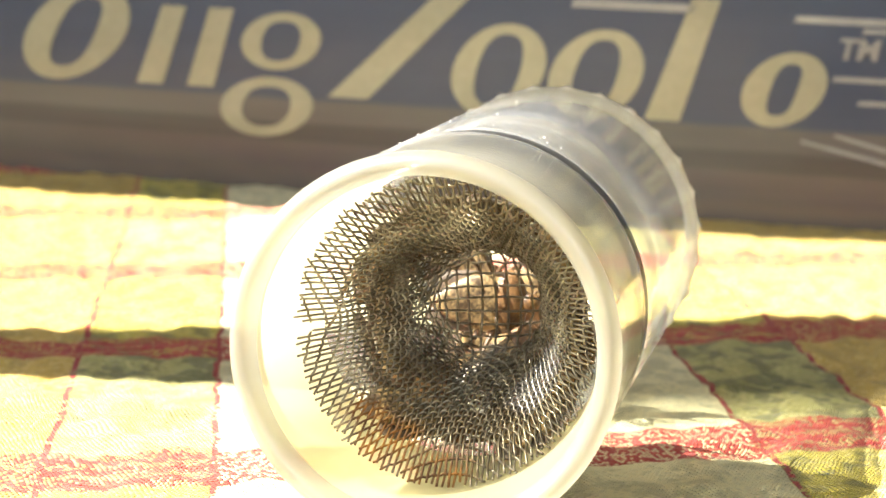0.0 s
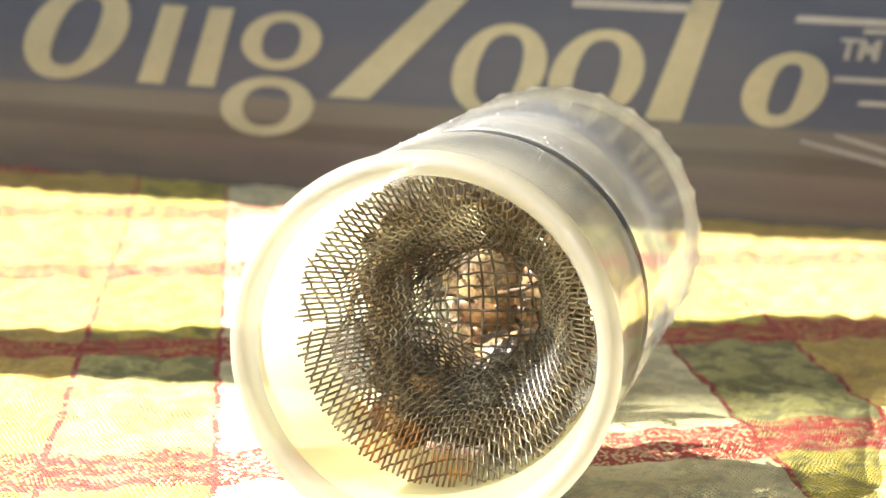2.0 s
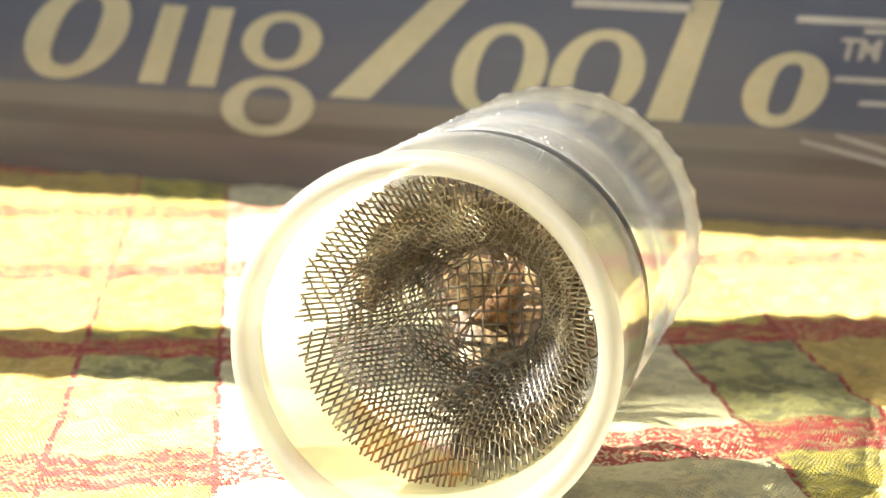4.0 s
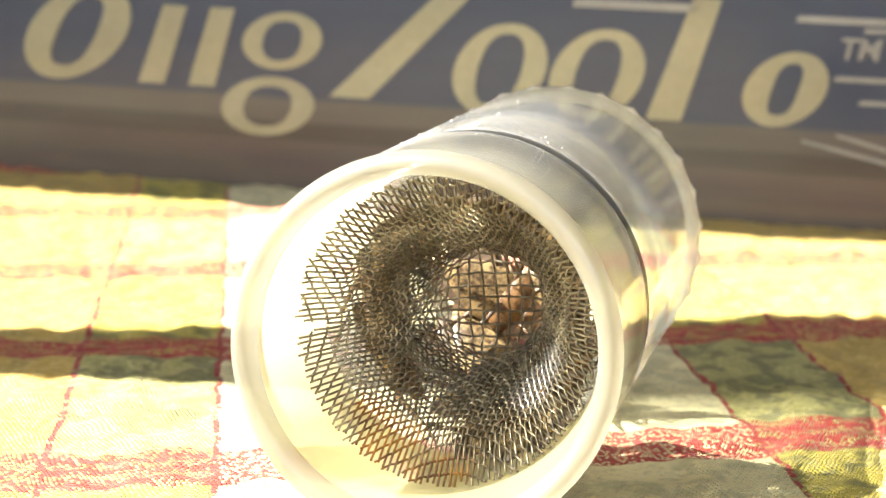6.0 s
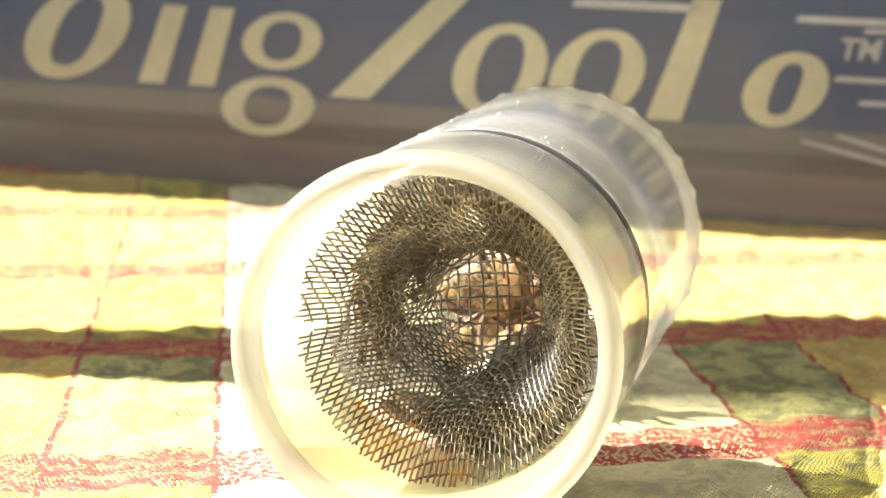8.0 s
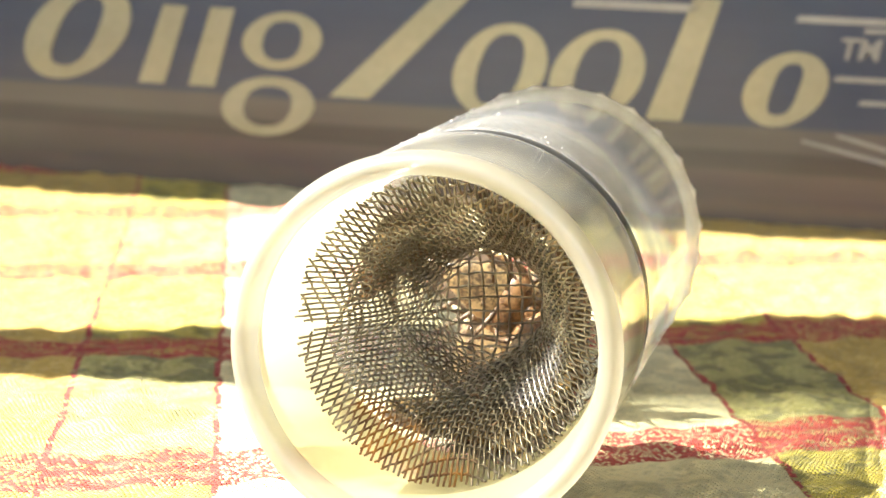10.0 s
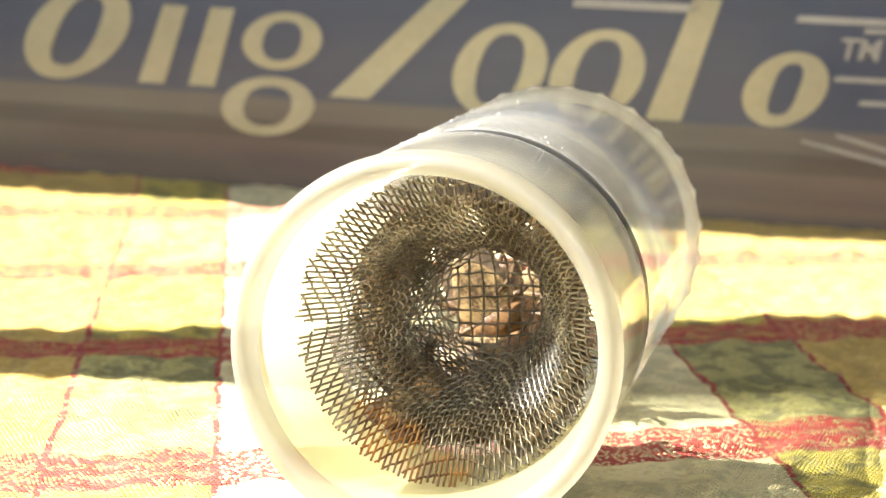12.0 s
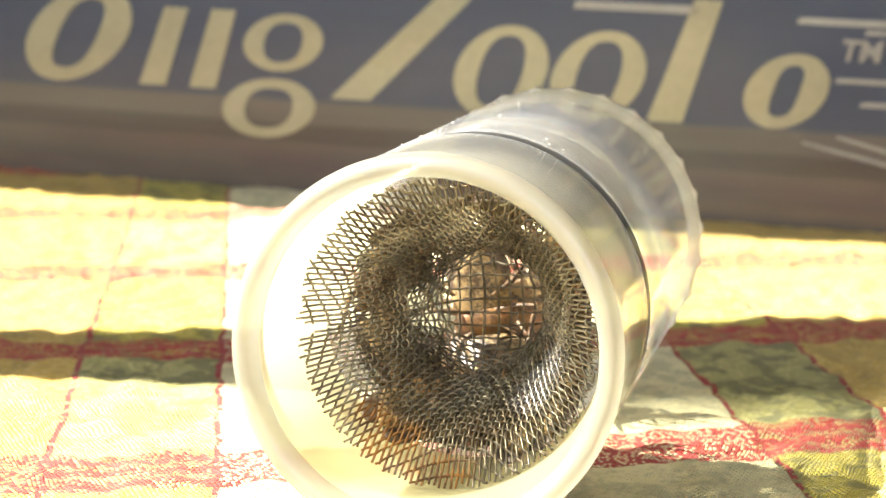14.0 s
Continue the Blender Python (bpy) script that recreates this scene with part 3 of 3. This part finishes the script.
def make_strainer():
    thing = tagged(new("wire_strainer"), "cup of woven steel wire, tarnished and partly rusty", "wire mesh")
    thing.matrix_world = TUBE
    rng = random.Random(4)
    # one sheet of square weave, drawn into a cup: its wires crowd towards the rim into long lozenges
    reach_max = FLAT_R[-1]
    lines = int(52.0 / PITCH)
    for family in (0, 1):
        for i in range(-lines, lines + 1):
            c = (i + 0.25) * PITCH + rng.uniform(-0.07, 0.07)
            reach = math.sqrt(max(4.0, reach_max ** 2 - c * c))
            steps = int(2 * reach / (PITCH / 5)) + 1
            ph, sway = rng.uniform(0, 6), rng.uniform(0.04, 0.16)
            ends = (ARC_MAX + rng.uniform(-0.6, 0.5), ARC_MAX + rng.uniform(-0.6, 0.5))
            bm, pts = bmesh.new(), []
            for k in range(steps + 1):
                v = -reach + 2 * reach * k / steps
                w = c + sway * math.sin(v * 0.35 + ph)
                x, y = (w, v) if family == 0 else (v, w)
                flat, th = math.hypot(x, y), math.atan2(y, x) + radians(FOLD)
                a = float(np.interp(flat, FLAT_R, FLAT_A))
                off = (math.degrees(th) - FOLD + 180) % 360 - 180
                torn = a > ARC_MAX - 5.5 and abs(off) < 0.55 * (a - ARC_MAX + 5.5)
                if a > ends[v > 0] + 1.1 * max(0.0, -math.sin(th)) ** 4 or torn:
                    if len(pts) > 3:
                        tube_bm(pts, WIRE_R * mm, 6, bm)
                    pts = []
                    continue
                lift = 0.17 * math.cos(math.pi * (v / PITCH - 0.25 + i + family))
                pts.append((cup_point(a, th) + cup_normal(max(0.3, a), th) * lift) * mm)
            if len(pts) > 3:
                tube_bm(pts, WIRE_R * mm, 6, bm)
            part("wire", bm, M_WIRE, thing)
    return thing


make_strainer()


# ---- the insects behind the mesh ----
def make_bug():
    """A shield bug, 15 mm long: x forward, z towards its back; its feet stand at z = 0."""
    bs = 1.22 * mm
    bug = tagged(new("shield_bug"), "mottled brown shield bug clinging behind the wire mesh", "insect", "bugs behind the mesh")
    shield = lambda x, y, z: (x, y * (0.72 + 0.36 * x if x < 0.45 else 0.88 - 0.75 * (x - 0.45)), z * (0.75 if z < 0 else 1.0))
    part("abdomen", ellipsoid(bmesh.new(), (-1.4 * bs, 0, 2.3 * bs), (5.4 * bs, 4.6 * bs, 1.3 * bs), 24, shield), M_BELLY, bug, "mottled tan underside")
    part("thorax", ellipsoid(bmesh.new(), (3.0 * bs, 0, 2.6 * bs), (2.3 * bs, 4.0 * bs, 1.5 * bs), 20), M_BROWN, bug)
    part("head", ellipsoid(bmesh.new(), (5.6 * bs, 0, 2.3 * bs), (1.3 * bs, 1.2 * bs, 0.9 * bs), 16), M_BROWN, bug)
    part("scutellum", ellipsoid(bmesh.new(), (0.0, 0, 3.5 * bs), (3.2 * bs, 2.2 * bs, 0.6 * bs), 16), M_BROWN, bug)
    for s in (-1, 1):
        part("wing_cover", ellipsoid(bmesh.new(), (-2.2 * bs, s * 1.7 * bs, 3.2 * bs), (5.0 * bs, 2.1 * bs, 0.6 * bs), 16), M_WING, bug)
        part("antenna", tube_bm([(6.4 * bs, s * 0.5 * bs, 2.3 * bs), (7.8 * bs, s * 2.0 * bs, 2.6 * bs), (9.4 * bs, s * 2.6 * bs, 1.8 * bs), (11.5 * bs, s * 3.6 * bs, 1.2 * bs)], [0.16 * bs, 0.13 * bs, 0.16 * bs, 0.1 * bs], 6), M_LEG, bug)
        for x, fwd in ((3.6, 3.2), (1.8, -0.6), (0.0, -4.2)):
            bm = tube_bm([(0, 0, 0), (fwd * 0.35 * bs, s * 2.6 * bs, 0.9 * bs), (fwd * 0.8 * bs, s * 4.2 * bs, -0.7 * bs), (fwd * 1.0 * bs, s * 4.9 * bs, -1.5 * bs), (fwd * 1.25 * bs, s * 5.6 * bs, -1.6 * bs)],
                         [0.34 * bs, 0.36 * bs, 0.24 * bs, 0.18 * bs, 0.12 * bs], 6)
            leg = part("leg", bm, M_LEG, bug, "thin brown jointed leg")
            leg.location = (x * bs, s * 1.3 * bs, 1.6 * bs)
    return bug


def cling(flat, deg, heading, lift=1.0):
    """The pose of a bug on the outer side of the cup, head turned by heading from the cup's tip."""
    th = radians(deg)
    p, n = cup_point(flat, th), cup_normal(flat, th)
    tip = (cup_point(max(0.1, flat - 0.5), th) - cup_point(flat + 0.5, th)).normalized()
    x = (Matrix.Rotation(radians(heading), 3, n) @ tip).normalized()
    y = n.cross(x).normalized()
    m = Matrix((x, y, n)).transposed().to_4x4()
    m.translation = (p + n * lift) * mm
    return TUBE @ m


bug_a = make_bug()
BUGS = {"a": bug_a}
for key, text in (("b", "brown shield bug crawling over the side of the mesh"), ("c", "brown shield bug crawling near the mesh rim"),
                  ("d", "brown shield bug squeezed between mesh and tube"), ("e", "brown shield bug hanging above the mesh cup"),
                  ("f", "brown shield bug resting in the shade of the mesh"), ("g", "brown shield bug pressed against another at the mesh tip"),
                  ("h", "brown shield bug stuck behind the sunlit mesh side"), ("i", "brown shield bug huddled behind the others"), ("j", "brown shield bug huddled behind the others"),
                  ("k", "brown shield bug huddled behind the others"), ("l", "brown shield bug huddled behind the others"),
                  ("m", "brown shield bug scrambling round the mesh side"), ("n", "brown shield bug scrambling round the mesh side"), ("o", "brown shield bug scrambling below the mesh tip"),
                  ("p", "brown shield bug wedged behind the outer mesh"), ("q", "brown shield bug wedged behind the outer mesh"), ("r", "brown shield bug wedged behind the outer mesh"),
                  ("s", "brown shield bug wedged behind the outer mesh"), ("t", "brown shield bug wedged behind the outer mesh"), ("u", "brown shield bug wedged behind the outer mesh"),
                  ("v", "brown shield bug pressed to the shaded mesh side"), ("w", "brown shield bug pressed to the shaded mesh side"),
                  ("x", "brown shield bug crawling under the mesh cup"), ("y", "brown shield bug crawling under the mesh cup")):
    BUGS[key] = tagged(copy_thing(bug_a, Matrix.Identity(4)), text)
tagged(bug_a, "mottled brown shield bug clinging to the mesh tip")


# ---- what moves ----
def motions():
    rng = random.Random(11)

    def path(keys, jitter, out=0.0, step=0.25):
        """Rows every quarter second along the keys (t, flat, degrees, heading), with a restless jitter; out moves it towards the rim."""
        ts = [k[0] for k in keys]
        rows = []
        t = 0.0
        while t <= 14.001:
            f, d, h = (float(np.interp(t, ts, [k[i] for k in keys])) for i in (1, 2, 3))
            rows.append((t, cling(f + out + rng.uniform(-1, 1) * jitter, d + rng.uniform(-1, 1) * jitter * 5, h + rng.uniform(-1, 1) * jitter * 14)))
            t = round(t + step, 3)
        return rows

    walk(bug_a, path([(0, 2.6, -20, 10), (1.2, 3.0, 10, 60), (2.4, 2.6, 30, 100), (3.2, 2.4, 20, 60), (5.3, 2.6, 0, 0), (6.5, 2.4, 20, 40), (8.0, 2.6, 30, -30),
                      (10.3, 2.6, 10, 20), (11.5, 2.4, -10, 60), (12.6, 2.6, -30, 100), (14, 2.6, 0, 70)], 0.6))
    walk(BUGS["b"], path([(0, 20, -36, 100), (0.3, 20, -34, 80), (0.6, 19, 62, 60), (1.3, 19, 58, 30), (1.6, 20, -32, 70), (2.0, 20, -36, 90), (2.2, 20, 40, 60), (2.45, 20, -30, 90), (2.7, 20, -34, 60),
                      (2.95, 20, 66, 30), (3.2, 20, 70, 20), (5.0, 20, -24, 60), (6.1, 20, -30, 90), (6.4, 19, 56, 60), (7.8, 20, 66, 30), (8.05, 20, -18, 80), (8.4, 20, -20, 90),
                      (10.0, 19, 60, 60), (11.25, 20, 56, 40), (11.6, 20, -30, 80), (12.8, 20, -40, 100), (14, 20, -34, 70)], 0.4))
    walk(BUGS["c"], path([(0, 18, -150, 90), (3.0, 18, -130, 90), (5.5, 18, -130, 60), (6.9, 18, -112, 80), (7.6, 19, -84, 90), (8.2, 19, -70, 100), (10.4, 19, -80, 80),
                      (11.4, 18, -72, 90), (12.4, 18, -100, 70), (14, 18, -90, 90)], 0.4, 6.5))
    walk(BUGS["d"], path([(0, 15, 40, 90), (2.0, 15, 48, 120), (3.2, 16, 52, 90), (5.3, 15, 58, 60), (8.2, 15, 62, 90), (10.3, 15, 54, 100), (12, 15, 40, 90), (14, 15, 36, 80)], 0.4))
    walk(BUGS["e"], path([(0, 17, 96, 90), (3.2, 17, 108, 80), (5.3, 16, 112, 70), (8.2, 17, 104, 90), (10.3, 17, 100, 100), (14, 17, 92, 85)], 0.3))
    walk(BUGS["f"], path([(0, 16, 165, 80), (3.2, 16, 172, 95), (5.3, 16, 160, 100), (8.2, 17, 168, 80), (10.3, 16, 176, 70), (14, 16, 165, 90)], 0.3))
    walk(BUGS["g"], path([(0, 6.5, -100, 60), (1.6, 6.0, -120, 110), (3.2, 6.5, -90, 160), (5.3, 6.0, -60, 150), (6.5, 6.5, -80, 120), (8.2, 6.0, -110, 60), (10.3, 6.5, -130, 20),
                      (11.5, 6.0, -90, 60), (12.8, 6.5, -70, 100), (14, 6.5, -90, 130)], 0.5))
    walk(BUGS["h"], path([(0, 16, -140, 100), (3.2, 16, -146, 90), (5.3, 16, -140, 80), (8.2, 16, -132, 90), (10.3, 15, -128, 100), (14, 16, -138, 90)], 0.3, 7))
    walk(BUGS["m"], path([(0, 19, -70, 80), (1.2, 18, -88, 110), (2.6, 19, -96, 90), (3.1, 18, -128, 60), (5.3, 19, -150, 90), (7.0, 18, -122, 100), (8.2, 19, -104, 80),
                      (10.3, 19, -112, 90), (11.6, 18, -96, 60), (12.2, 19, -76, 90), (14, 19, -84, 110)], 0.4, 7))
    walk(BUGS["n"], path([(0, 21, 24, 90), (1.5, 21, 34, 70), (2.6, 20, 18, 90), (3.0, 20, 50, 120), (5.3, 21, 30, 90), (6.6, 20, 22, 80), (8.2, 21, 18, 100),
                      (10.3, 20, 34, 90), (11.7, 20, 22, 60), (13.2, 20, 12, 110), (14, 21, 24, 90)], 0.4))
    walk(BUGS["o"], path([(0, 15, -52, 60), (0.7, 15, -56, 100), (0.95, 15, -98, 140), (1.3, 15, -100, 90), (1.6, 15, -58, 60), (2.7, 15, -54, 90), (3.0, 15, -104, 120), (5.3, 15, -100, 90),
                      (8.2, 15, -104, 70), (10.3, 15, -98, 60), (11.0, 15, -96, 90), (11.4, 15, -48, 110), (12.6, 15, -60, 80), (14, 15, -50, 120)], 0.4, 3))
    for key, deg, turn in (("p", 190, 12), ("q", 140, -20), ("r", -140, 16), ("s", 94, -12), ("t", 76, 18), ("u", 36, -14), ("v", 52, 90), ("x", -118, -10)):
        near = {"v": 17.0, "x": 27.0, "r": 27.0}.get(key, 20.0)
        walk(BUGS[key], path([(0, near, deg, turn), (2.2, near + 0.5, deg + 5, turn + 8), (3.2, near, deg - 4, turn - 6), (5.3, near - 0.4, deg + 3, turn + 2), (7.0, near + 0.4, deg - 5, turn + 10),
                              (8.2, near, deg, turn - 4), (10.3, near + 0.3, deg + 5, turn + 4), (12.0, near - 0.2, deg - 3, turn - 8), (14, near, deg + 2, turn)], 0.25))
    walk(BUGS["y"], path([(0, 20, -62, 14), (0.7, 20, -64, 24), (0.95, 20, -110, 40), (1.3, 20, -112, 30), (1.6, 20, -64, 10), (2.7, 20, -62, -10), (3.0, 20, -104, 10), (5.3, 20, -108, 20),
                      (8.2, 20, -102, 8), (10.3, 20, -106, -12), (11.0, 20, -102, 10), (11.4, 20, -64, 24), (14, 20, -58, 8)], 0.25, 6))
    walk(BUGS["w"], path([(0, 18, -8, 60), (0.3, 18, -10, 80), (0.6, 19, 44, 90), (1.3, 19, 40, 70), (1.6, 18, -4, 60), (2.0, 18, -8, 90), (2.2, 19, 24, 100), (2.45, 18, -4, 80), (2.7, 18, -6, 60),
                      (2.95, 19, 46, 90), (3.2, 19, 48, 100), (5.0, 18, 2, 90), (6.1, 18, -4, 70), (6.4, 19, 38, 60), (7.8, 19, 42, 80), (8.05, 18, 6, 100), (8.4, 18, 4, 90),
                      (10.0, 19, 40, 70), (11.25, 19, 36, 60), (11.6, 18, -4, 90), (13.0, 18, -12, 110), (14, 18, -2, 80)], 0.35))
    for key, x, y, z, h in (("i", 8.5, -2.5, 72.0, 225), ("j", -1.5, -5.0, 76.5, 326), ("k", 6.5, -12.5, 74.0, 120), ("l", 4.5, -7.0, 81.0, 45)):
        rows, t = [], 0.0
        while t <= 14.001:
            m = Matrix.Translation(((x - 0.6 + rng.uniform(-0.5, 0.5)) * mm, (y - 1.0 + rng.uniform(-0.5, 0.5)) * mm, z * mm)) @ pose(0, 0, 0, rng.uniform(-6, 6), rng.uniform(-6, 6), h + 25 * math.sin(t * 0.9 + x) + rng.uniform(-8, 8))
            rows.append((t, TUBE @ m))
            t = round(t + 0.25, 3)
        walk(BUGS[key], rows)
    for bug in BUGS.values():
        for k, leg in enumerate([o for o in bug.children if o.name.startswith("leg")]):
            base = leg.location.copy()
            rows = []
            t = 0.0
            while t <= 14.001:
                rows.append((t, Matrix.Translation(base) @ pose(0, 0, 0, rng.uniform(-6, 6), 0, rng.uniform(-16, 16))))
                t = round(t + 0.25, 3)
            walk(leg, rows)


motions()
